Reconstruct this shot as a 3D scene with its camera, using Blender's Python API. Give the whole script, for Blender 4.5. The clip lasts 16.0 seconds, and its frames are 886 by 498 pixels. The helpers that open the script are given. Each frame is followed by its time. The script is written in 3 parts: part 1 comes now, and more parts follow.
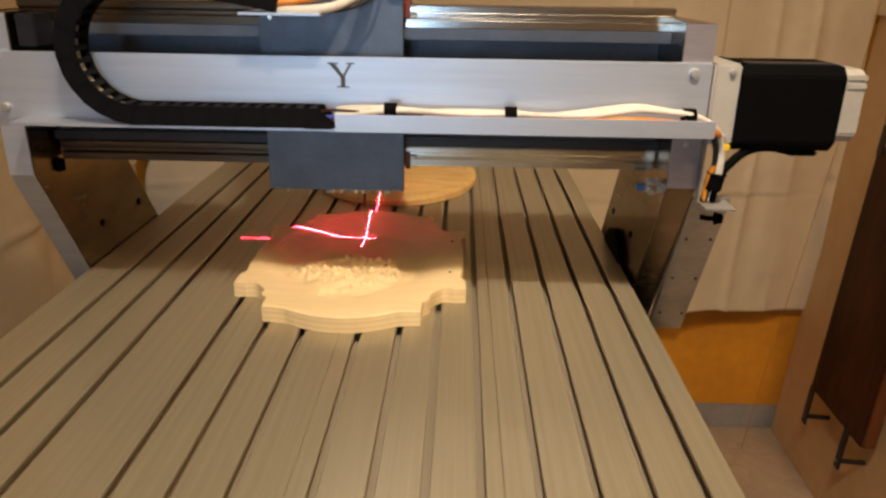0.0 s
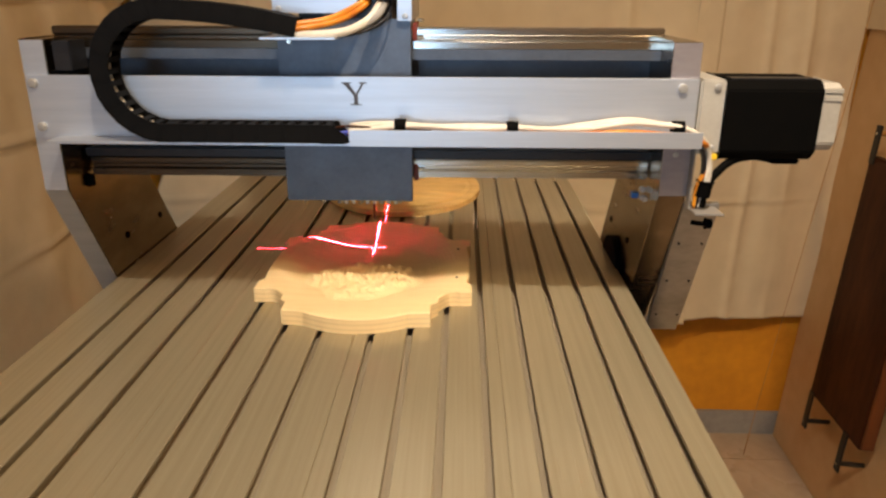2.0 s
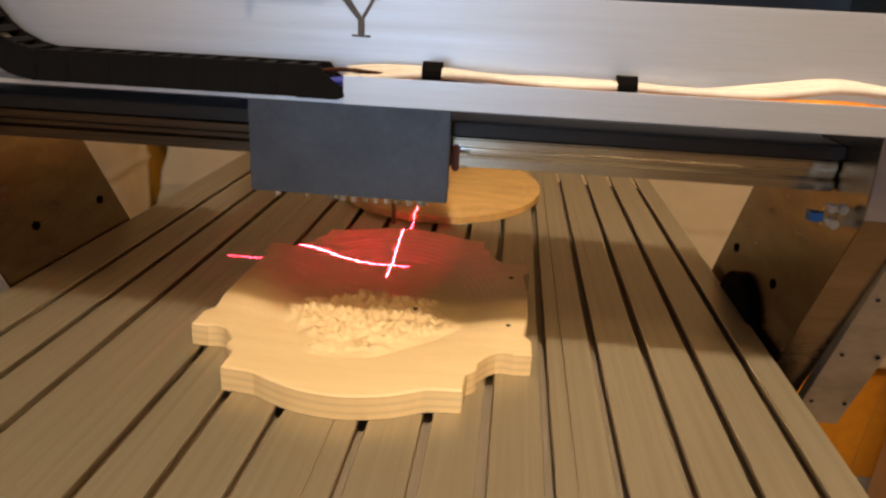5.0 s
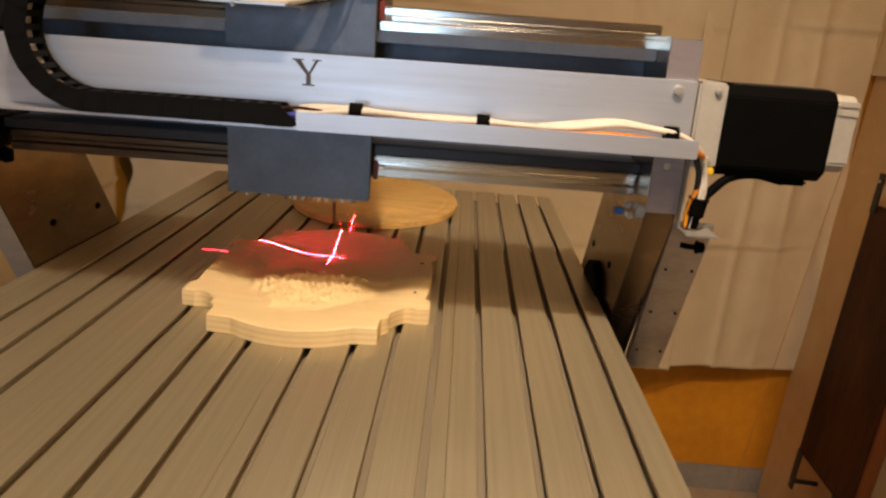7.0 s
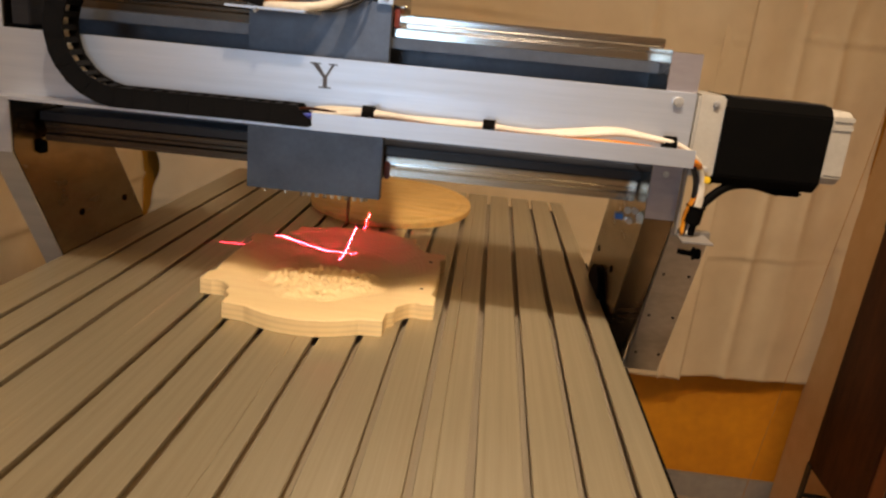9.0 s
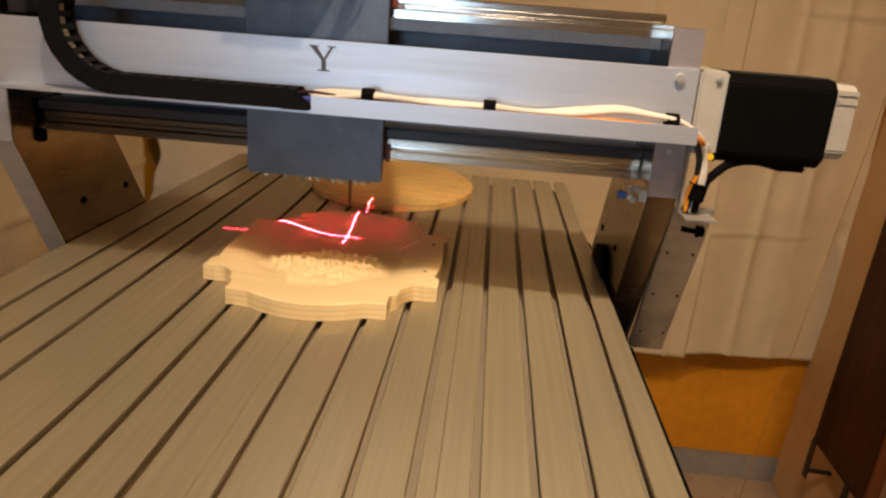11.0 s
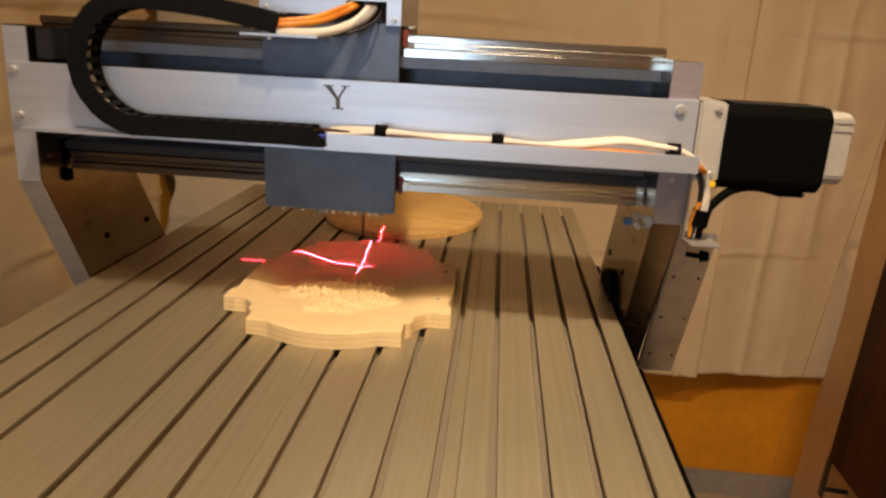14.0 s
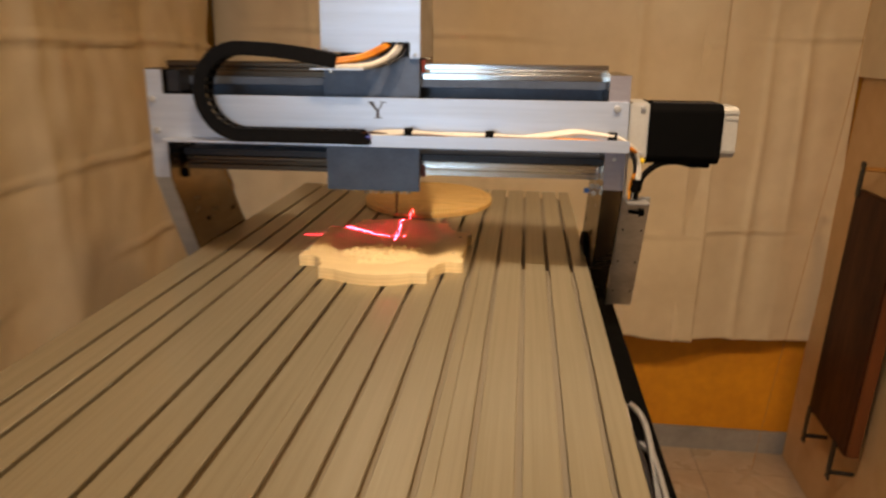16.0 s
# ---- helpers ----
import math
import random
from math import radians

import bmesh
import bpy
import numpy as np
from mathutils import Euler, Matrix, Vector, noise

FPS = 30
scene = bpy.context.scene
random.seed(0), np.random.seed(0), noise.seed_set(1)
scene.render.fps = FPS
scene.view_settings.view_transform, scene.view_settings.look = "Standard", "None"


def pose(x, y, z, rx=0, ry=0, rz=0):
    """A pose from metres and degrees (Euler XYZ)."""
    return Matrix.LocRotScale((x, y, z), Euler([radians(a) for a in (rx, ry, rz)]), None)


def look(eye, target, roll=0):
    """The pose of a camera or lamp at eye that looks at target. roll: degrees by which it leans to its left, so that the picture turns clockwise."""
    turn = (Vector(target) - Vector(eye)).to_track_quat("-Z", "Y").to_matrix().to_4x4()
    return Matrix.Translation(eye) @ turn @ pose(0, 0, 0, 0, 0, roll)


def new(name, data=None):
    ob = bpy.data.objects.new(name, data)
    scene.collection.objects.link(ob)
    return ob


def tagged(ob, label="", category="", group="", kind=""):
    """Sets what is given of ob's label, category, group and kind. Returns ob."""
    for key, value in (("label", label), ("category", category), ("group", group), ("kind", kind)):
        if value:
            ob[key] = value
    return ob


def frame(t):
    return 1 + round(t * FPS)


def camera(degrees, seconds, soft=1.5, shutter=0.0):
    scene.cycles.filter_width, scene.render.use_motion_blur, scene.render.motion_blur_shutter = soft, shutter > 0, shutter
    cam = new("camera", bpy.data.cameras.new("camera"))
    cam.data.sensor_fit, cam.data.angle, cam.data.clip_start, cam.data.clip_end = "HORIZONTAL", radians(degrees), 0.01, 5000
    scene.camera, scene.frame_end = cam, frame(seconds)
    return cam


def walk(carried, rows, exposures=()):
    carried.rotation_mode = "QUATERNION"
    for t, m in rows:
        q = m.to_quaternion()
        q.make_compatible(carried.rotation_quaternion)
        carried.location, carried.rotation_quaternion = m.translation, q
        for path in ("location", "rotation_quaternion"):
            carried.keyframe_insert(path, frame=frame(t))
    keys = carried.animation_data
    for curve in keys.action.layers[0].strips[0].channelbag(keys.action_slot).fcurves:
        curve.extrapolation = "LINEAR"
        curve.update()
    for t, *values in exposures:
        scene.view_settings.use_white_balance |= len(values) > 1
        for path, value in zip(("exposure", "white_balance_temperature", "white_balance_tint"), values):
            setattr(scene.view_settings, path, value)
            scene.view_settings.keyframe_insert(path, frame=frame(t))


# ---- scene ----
cam = camera(62.5, 16.0, soft=2.4, shutter=0.5)
PATH = [
    (0, (0.08, 0.179, 0.317), (0.047, 2.052, -0.385), 1.3),
    (0.5, (0.086, 0.17, 0.306), (0.09, 2.037, -0.41), 1.8),
    (1, (0.088, 0.15, 0.308), (0.069, 2.022, -0.397), 1.2),
    (1.5, (0.086, 0.131, 0.317), (0.066, 2.014, -0.359), 1.2),
    (2, (0.077, 0.131, 0.325), (0.034, 2.017, -0.339), 0.6),
    (2.5, (0.043, 0.241, 0.288), (0.088, 2.13, -0.367), 1.0),
    (3, (0.062, 0.405, 0.249), (-0.08, 2.311, -0.34), 4.8),
    (3.2, (0.068, 0.435, 0.246), (-0.126, 2.355, -0.279), 5.1),
    (5.3, (0.064, 0.409, 0.247), (-0.091, 2.286, -0.426), 3.0),
    (5.5, (0.068, 0.4, 0.252), (-0.093, 2.279, -0.415), 2.8),
    (6, (0.075, 0.325, 0.267), (-0.032, 2.227, -0.342), 1.7),
    (6.5, (0.09, 0.243, 0.274), (0.075, 2.152, -0.322), 3.4),
    (7, (0.11, 0.212, 0.273), (0.083, 2.129, -0.298), 4.5),
    (7.5, (0.118, 0.199, 0.275), (0.031, 2.118, -0.279), 5.8),
    (8, (0.118, 0.183, 0.276), (-0.017, 2.099, -0.282), 5.8),
    (8.5, (0.122, 0.183, 0.276), (-0.007, 2.097, -0.289), 5.5),
    (9, (0.127, 0.182, 0.277), (0.039, 2.099, -0.286), 5.8),
    (11.5, (0.128, 0.184, 0.276), (0.017, 2.084, -0.339), 4.2),
    (12, (0.13, 0.176, 0.279), (-0.012, 2.078, -0.321), 3.6),
    (12.5, (0.133, 0.171, 0.28), (0.03, 2.078, -0.312), 4.1),
    (13, (0.135, 0.169, 0.278), (0.065, 2.076, -0.319), 3.8),
    (13.5, (0.132, 0.167, 0.282), (0.034, 2.076, -0.309), 3.6),
    (14, (0.126, 0.163, 0.289), (0.002, 2.081, -0.264), 3.5),
    (14.5, (0.12, 0.144, 0.303), (-0.018, 2.077, -0.192), 3.2),
    (15, (0.118, 0.124, 0.307), (0.032, 2.065, -0.169), 3.0),
    (15.5, (0.136, 0.041, 0.307), (0.072, 1.968, -0.226), 3.4),
    (16, (0.171, -0.132, 0.317), (-0.034, 1.783, -0.223), 1.0),
]
walk(cam, [(t, look(eye, target, roll)) for t, eye, target, roll in PATH],
     exposures=[(0, 0.1, 6250, 12), (0.5, 0.3, 6250, 12), (1.0, 0.35, 6250, 11), (2.5, 0.27, 6350, 12), (3.2, 0.1, 6400, 14), (5.3, 0.0, 6800, 16), (9.0, 0.05, 6850, 16), (16, 0.07, 7000, 16)])

# ---- the gantry's stand: tilted and lowered to fit the camera's view ----
PIV = (-0.03, 0.9, 0.0)
TILT = Matrix.Translation((0, 0, -0.013)) @ pose(0, 0, 0, 0, -0.4, 0)
STAND = Matrix.Translation(PIV) @ TILT @ Matrix.Translation((0.03, -0.9, 0))

# ---- light ----
world = bpy.data.worlds.new("room_air")
scene.world = world
world.use_nodes = True
world.node_tree.nodes["Background"].inputs[0].default_value = (0.9, 0.8, 0.65, 1)
world.node_tree.nodes["Background"].inputs[1].default_value = 0.01


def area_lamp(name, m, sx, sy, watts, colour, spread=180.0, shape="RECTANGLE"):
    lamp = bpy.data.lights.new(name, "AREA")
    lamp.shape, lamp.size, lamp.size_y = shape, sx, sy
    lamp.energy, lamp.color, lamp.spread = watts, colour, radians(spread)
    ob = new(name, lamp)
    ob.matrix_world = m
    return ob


area_lamp("ceiling_lamp_light", look((0.85, -0.25, 1.55), (1.12, 0.15, 0)), 0.20, 0.20, 13.5, (1.0, 0.66, 0.31), 180, "DISK")
area_lamp("work_lamp_light", look((0.125, 0.25, 1.21), (0.32, 0.85, 0.1)), 0.07, 0.07, 6.0, (1.0, 0.83, 0.62), 105, "DISK")
# Unseen cool fill lamp, added behind the camera to brighten the metal fronts.
area_lamp("cool_fill_light", look((-0.45, -2.25, 0.30), (0.0, 0.9, 0.2)), 1.0, 0.9, 18, (0.46, 0.72, 1.0))


def laser(name, m, watts):
    """A point of red light that shines down through the slit of its module."""
    lamp = bpy.data.lights.new(name, "SPOT")
    lamp.energy, lamp.color, lamp.shadow_soft_size = watts, (1.0, 0.03, 0.095), 0.0
    lamp.spot_size, lamp.spot_blend = radians(125), 0.0
    new(name, lamp).matrix_world = m


LASER_X, LASER_Y = (-0.102, 1.045, 0.1240), (-0.034, 1.147, 0.1240)
laser("laser_x_light", STAND @ look(LASER_X, (-0.1021, 1.045, 0)), 120.0)
laser("laser_y_light", STAND @ look(LASER_Y, (-0.034, 1.1471, 0)), 105.0)


# Added red fill lamp that stands in for the halo round the laser lines.
area_lamp("red_halo_fill_light", look((-0.055, 1.075, 0.108), (-0.0551, 1.075, 0)), 0.02, 0.02, 0.040, (1.0, 0.03, 0.08), 180, "DISK")


# ---- materials ----
def material(name, colour, rough=0.5, metal=0.0, other=None, scale=20.0, stretch=(1, 1, 1), bump=0.0, fine=0.0, spread=0.0, coat=0.0, spec=0.5):
    """A procedural surface: two colours mixed by stretched noise, with bump, fine grain and roughness that vary with it."""
    m = bpy.data.materials.new(name)
    m.use_nodes = True
    nt = m.node_tree
    b = nt.nodes["Principled BSDF"]
    b.inputs["Roughness"].default_value, b.inputs["Metallic"].default_value = rough, metal
    b.inputs["Coat Weight"].default_value, b.inputs["Specular IOR Level"].default_value = coat, spec
    other = other or tuple(c * 0.8 for c in colour)
    co = nt.nodes.new("ShaderNodeTexCoord")
    mp = nt.nodes.new("ShaderNodeMapping")
    mp.inputs["Scale"].default_value = stretch
    nt.links.new(co.outputs["Object"], mp.inputs["Vector"])
    n1 = nt.nodes.new("ShaderNodeTexNoise")
    n1.inputs["Scale"].default_value, n1.inputs["Detail"].default_value = scale, 5
    n2 = nt.nodes.new("ShaderNodeTexNoise")
    n2.inputs["Scale"].default_value, n2.inputs["Detail"].default_value = scale * 7, 3
    for n in (n1, n2):
        nt.links.new(mp.outputs[0], n.inputs["Vector"])
    add = nt.nodes.new("ShaderNodeMath")
    add.operation = "MULTIPLY_ADD"
    nt.links.new(n2.outputs[0], add.inputs[0])
    add.inputs[1].default_value = 0.5
    nt.links.new(n1.outputs[0], add.inputs[2])
    level = nt.nodes.new("ShaderNodeMapRange")
    level.inputs["From Min"].default_value, level.inputs["From Max"].default_value = 0.5, 1.0
    nt.links.new(add.outputs[0], level.inputs["Value"])
    drive = level.outputs[0]
    if spread:
        info = nt.nodes.new("ShaderNodeObjectInfo")
        sh = nt.nodes.new("ShaderNodeMath")
        sh.operation = "MULTIPLY_ADD"
        nt.links.new(info.outputs["Random"], sh.inputs[0])
        sh.inputs[1].default_value = spread
        nt.links.new(drive, sh.inputs[2])
        drive = sh.outputs[0]
    mix = nt.nodes.new("ShaderNodeMix")
    mix.data_type = "RGBA"
    mix.inputs["A"].default_value, mix.inputs["B"].default_value = (*colour, 1), (*other, 1)
    nt.links.new(drive, mix.inputs["Factor"])
    nt.links.new(mix.outputs["Result"], b.inputs["Base Color"])
    rr = nt.nodes.new("ShaderNodeMapRange")
    rr.inputs["To Min"].default_value, rr.inputs["To Max"].default_value = max(rough - 0.08, 0.02), min(rough + 0.08, 1)
    nt.links.new(n1.outputs[0], rr.inputs["Value"])
    nt.links.new(rr.outputs[0], b.inputs["Roughness"])
    if bump or fine:
        bp = nt.nodes.new("ShaderNodeBump")
        bp.inputs["Strength"].default_value, bp.inputs["Distance"].default_value = bump or fine, 0.004 if bump else 0.001
        nt.links.new((n1 if bump else n2).outputs[0], bp.inputs["Height"])
        nt.links.new(bp.outputs[0], b.inputs["Normal"])
    return m


def layered(name, light, dark, pitch):
    """Plywood: thin layers stacked in z, lighter and darker, with grain."""
    m = material(name, light, 0.6, 0, dark, 9, (1, 9, 1), fine=0.25)
    nt = m.node_tree
    b = nt.nodes["Principled BSDF"]
    old = b.inputs["Base Color"].links[0].from_socket
    co = nt.nodes.new("ShaderNodeTexCoord")
    sep = nt.nodes.new("ShaderNodeSeparateXYZ")
    nt.links.new(co.outputs["Object"], sep.inputs[0])
    ml = nt.nodes.new("ShaderNodeMath")
    ml.operation = "MULTIPLY"
    ml.inputs[1].default_value = 1 / pitch
    nt.links.new(sep.outputs[2], ml.inputs[0])
    fr = nt.nodes.new("ShaderNodeMath")
    fr.operation = "FRACT"
    nt.links.new(ml.outputs[0], fr.inputs[0])
    st = nt.nodes.new("ShaderNodeMath")
    st.operation = "GREATER_THAN"
    st.inputs[1].default_value = 0.62
    nt.links.new(fr.outputs[0], st.inputs[0])
    geo = nt.nodes.new("ShaderNodeNewGeometry")
    sn = nt.nodes.new("ShaderNodeSeparateXYZ")
    nt.links.new(geo.outputs["Normal"], sn.inputs[0])
    ab = nt.nodes.new("ShaderNodeMath")
    ab.operation = "LESS_THAN"
    ab.inputs[1].default_value = 0.5
    nt.links.new(sn.outputs[2], ab.inputs[0])
    both = nt.nodes.new("ShaderNodeMath")
    both.operation = "MULTIPLY"
    nt.links.new(st.outputs[0], both.inputs[0])
    nt.links.new(ab.outputs[0], both.inputs[1])
    sc = nt.nodes.new("ShaderNodeMath")
    sc.operation = "MULTIPLY"
    sc.inputs[1].default_value = 0.22
    nt.links.new(both.outputs[0], sc.inputs[0])
    mix = nt.nodes.new("ShaderNodeMix")
    mix.data_type = "RGBA"
    mix.inputs["B"].default_value = (*[c * 0.55 for c in dark], 1)
    nt.links.new(old, mix.inputs["A"])
    nt.links.new(sc.outputs[0], mix.inputs["Factor"])
    nt.links.new(mix.outputs["Result"], b.inputs["Base Color"])
    return m


BED = material("anodised_bed", (0.455, 0.395, 0.270), 0.35, 0.5, (0.385, 0.328, 0.215), 9, (22, 0.25, 22), fine=0.05, spread=0.2)
PLATE = material("polished_side_plate", (0.34, 0.275, 0.20), 0.25, 1.0, (0.22, 0.17, 0.12), 10, (1, 1.5, 5), fine=0.05)
# Dark copy of the rail steel: shade and dark reflections put into the colour.
RAIL_SHADED = material("shaded_rail_steel", (0.16, 0.12, 0.085), 0.28, 0.9, (0.07, 0.055, 0.04), 9, (0.3, 16, 16), fine=0.05)
SLOT = material("slot_floor", (0.40, 0.33, 0.235), 0.5, 0.3, (0.33, 0.27, 0.185), 12, (22, 0.3, 22), spec=0.3)
ALU = material("brushed_aluminium", (0.70, 0.74, 0.82), 0.40, 0.75, (0.60, 0.645, 0.72), 9, (0.4, 12, 12), fine=0.06)
ALU_WARM = material("milled_aluminium", (0.56, 0.54, 0.51), 0.38, 0.8, (0.38, 0.36, 0.33), 14, (1, 1, 2), fine=0.12)
STEEL_BLUE = material("dark_painted_steel", (0.125, 0.143, 0.178), 0.40, 0.5, (0.092, 0.106, 0.134), 30, fine=0.15)
STEEL_DARK = material("dark_steel", (0.035, 0.036, 0.042), 0.35, 0.4, (0.02, 0.02, 0.024), 12, (0.5, 4, 4), fine=0.1)
RAIL = material("ground_rail_steel", (0.72, 0.70, 0.66), 0.16, 1.0, (0.55, 0.52, 0.47), 9, (0.3, 16, 16), fine=0.04)
CAST = material("pale_cast_aluminium", (0.54, 0.52, 0.47), 0.5, 0.35, (0.45, 0.42, 0.37), 40, fine=0.12)
# Darker aluminium tone with the shade of the right plate's front in it.
ALU_SHADED = material("shaded_violet_aluminium", (0.38, 0.345, 0.365), 0.45, 0.6, (0.30, 0.27, 0.29), 12, (1, 1, 3), fine=0.1)
BOLT = material("zinc_plated_bolt", (0.56, 0.56, 0.56), 0.35, 0.5, (0.44, 0.44, 0.43), 60, fine=0.05)
BLACK = material("black_enamel", (0.0035, 0.0032, 0.003), 0.65, 0.0, (0.0025, 0.0025, 0.0025), 40, fine=0.2, spec=0.03)
CHAIN = material("black_nylon", (0.0045, 0.0045, 0.005), 0.65, 0.0, (0.008, 0.008, 0.009), 60, fine=0.2, spec=0.08)
CABLE_WHITE = material("white_cable_sheath", (0.74, 0.70, 0.62), 0.45, 0, (0.62, 0.56, 0.47), 40)
CABLE_ORANGE = material("orange_cable_sheath", (0.75, 0.30, 0.015), 0.35, 0, (0.48, 0.13, 0.01), 40)
CABLE_BLUE = material("blue_cable_sheath", (0.03, 0.06, 0.42), 0.4, 0, (0.03, 0.04, 0.3), 40)
CABLE_GREY = material("grey_cable_sheath", (0.33, 0.32, 0.31), 0.45, 0, (0.25, 0.24, 0.23), 40)
RED = material("red_end_cap", (0.22, 0.035, 0.015), 0.45, 0, (0.12, 0.02, 0.01), 40)
BLUE = material("blue_plastic", (0.02, 0.16, 0.55), 0.4, 0, (0.02, 0.1, 0.4), 40)
YELLOW = material("yellow_plastic", (0.8, 0.55, 0.02), 0.4, 0, (0.7, 0.45, 0.02), 40)
ENGRAVED = material("engraved_letter", (0.10, 0.10, 0.11), 0.6, 0.2, (0.06, 0.06, 0.07), 60)
PLAQUE = layered("pale_plywood", (0.93, 0.73, 0.40), (0.86, 0.64, 0.33), 0.0055)
OVAL = material("tan_plywood", (0.90, 0.58, 0.20), 0.5, 0, (0.70, 0.43, 0.15), 9, (1.5, 7, 1), bump=0.35)
CLOTH = material("cream_cotton_sheet", (0.79, 0.65, 0.44), 0.9, 0, (0.68, 0.54, 0.35), 3, bump=0.5, spec=0.2)
WALL = material("ochre_wall_paint", (0.82, 0.34, 0.012), 0.7, 0, (0.60, 0.22, 0.008), 4.5, bump=0.15)
PLAIN = material("cream_wall_paint", (0.68, 0.58, 0.44), 0.85, 0, (0.62, 0.52, 0.39), 3, bump=0.1)
MARBLE = material("beige_marble_tile", (0.58, 0.46, 0.33), 0.28, 0, (0.44, 0.33, 0.22), 5, bump=0.02, spread=0.3)
GROUT = material("grey_grout", (0.28, 0.24, 0.19), 0.9, 0, (0.2, 0.17, 0.14), 40)
SKIRT = material("grey_marble_skirting", (0.36, 0.33, 0.29), 0.35, 0, (0.25, 0.23, 0.21), 9)
PLY = material("sanded_plywood_sheet", (0.66, 0.43, 0.21), 0.6, 0, (0.54, 0.32, 0.14), 3, (6, 1, 1), fine=0.2)
WALNUT = material("dark_stained_wood", (0.075, 0.022, 0.007), 0.55, 0, (0.018, 0.006, 0.003), 3.5, (5, 5, 1), fine=0.15, spec=0.15)
WALNUT_EDGE = material("reddish_stained_edge", (0.16, 0.045, 0.010), 0.45, 0, (0.09, 0.025, 0.006), 4, (5, 1, 1), fine=0.15)
# Red-brown tone carries the red laser light that falls on the bit.
BIT = material("red_lit_cutter", (0.30, 0.12, 0.05), 0.35, 0.7, (0.2, 0.08, 0.03), 40)
IRON = material("black_iron", (0.02, 0.018, 0.016), 0.45, 0.5, (0.035, 0.028, 0.022), 40, fine=0.2)
CUPBOARD = material("cream_cabinet_paint", (0.60, 0.52, 0.40), 0.45, 0, (0.5, 0.42, 0.31), 6)
HONEY = material("honey_pine", (0.55, 0.27, 0.06), 0.5, 0, (0.38, 0.16, 0.03), 4, (1, 6, 6), fine=0.2)
FROST = material("frosted_acrylic", (0.26, 0.245, 0.235), 0.35, 0, (0.2, 0.19, 0.18), 20)


# ---- shaping helpers ----
ORIGIN = {}


def thing(name, label, category, origin=(0, 0, 0), turn=None, group="", kind=""):
    """An Empty at the base of a thing; its parts are given in world metres."""
    ob = tagged(new(name), label, category, group, kind)
    ob.empty_display_size = 0.02
    ob.matrix_world = Matrix.Translation(origin) @ (turn or Matrix())
    ORIGIN[ob.name] = Vector(origin)
    return ob


def mesh_of(name, bm, mat, smooth=False, bevel=0.0):
    if bevel:
        bmesh.ops.bevel(bm, geom=[e for e in bm.edges if len(e.link_faces) == 2 and e.calc_face_angle(0) > 0.6],
                        offset=bevel, segments=2, affect="EDGES", clamp_overlap=True)
    bmesh.ops.recalc_face_normals(bm, faces=bm.faces)
    me = bpy.data.meshes.new(name)
    for f in bm.faces:
        f.smooth = smooth
    bm.to_mesh(me)
    bm.free()
    me.materials.append(mat)
    return me


def part(name, bm, mat, parent, label="", smooth=False, bevel=0.0, kind=""):
    org = ORIGIN[parent.name]
    bmesh.ops.translate(bm, verts=bm.verts, vec=-org)
    ob = new(name, mesh_of(name, bm, mat, smooth, bevel))
    ob.parent = parent
    ORIGIN[ob.name] = org
    return tagged(ob, label, kind=kind)


def solo(name, bm, mat, label, category, smooth=False, bevel=0.0, group="", kind=""):
    """A thing of one mesh, with its origin at its base."""
    lo = Vector((sum(v.co.x for v in bm.verts) / len(bm.verts), sum(v.co.y for v in bm.verts) / len(bm.verts), min(v.co.z for v in bm.verts)))
    bmesh.ops.translate(bm, verts=bm.verts, vec=-lo)
    ob = new(name, mesh_of(name, bm, mat, smooth, bevel))
    ob.location = lo
    ORIGIN[ob.name] = lo
    return tagged(ob, label, category, group, kind)


def box(x0, x1, y0, y1, z0, z1, bm=None):
    bm = bm or bmesh.new()
    vs = [bm.verts.new((x, y, z)) for x in (x0, x1) for y in (y0, y1) for z in (z0, z1)]
    for f in ((0, 1, 3, 2), (4, 6, 7, 5), (0, 4, 5, 1), (2, 3, 7, 6), (0, 2, 6, 4), (1, 5, 7, 3)):
        bm.faces.new([vs[i] for i in f])
    return bm


def prism(points, axis, a, b, bm=None):
    """A polygon pushed along an axis: points are (y, z) for x, (x, z) for y, (x, y) for z."""
    bm = bm or bmesh.new()
    put = {"x": lambda p, s: (s, p[0], p[1]), "y": lambda p, s: (p[0], s, p[1]), "z": lambda p, s: (p[0], p[1], s)}[axis]
    lo, hi = [bm.verts.new(put(p, a)) for p in points], [bm.verts.new(put(p, b)) for p in points]
    n = len(points)
    bm.faces.new(lo)
    bm.faces.new(hi)
    for i in range(n):
        bm.faces.new((lo[i], lo[(i + 1) % n], hi[(i + 1) % n], hi[i]))
    return bm


def rod(p, q, r, sides=16, bm=None, r2=None):
    bm = bm or bmesh.new()
    p, q = Vector(p), Vector(q)
    w = (q - p).normalized()
    u = w.orthogonal().normalized()
    v = w.cross(u)
    ring = lambda c, k: [bm.verts.new(c + k * (math.cos(6.28318 * i / sides) * u + math.sin(6.28318 * i / sides) * v)) for i in range(sides)]
    a, b = ring(p, r), ring(q, r if r2 is None else r2)
    bm.faces.new(a)
    bm.faces.new(b)
    for i in range(sides):
        bm.faces.new((a[i], a[(i + 1) % sides], b[(i + 1) % sides], b[i]))
    return bm


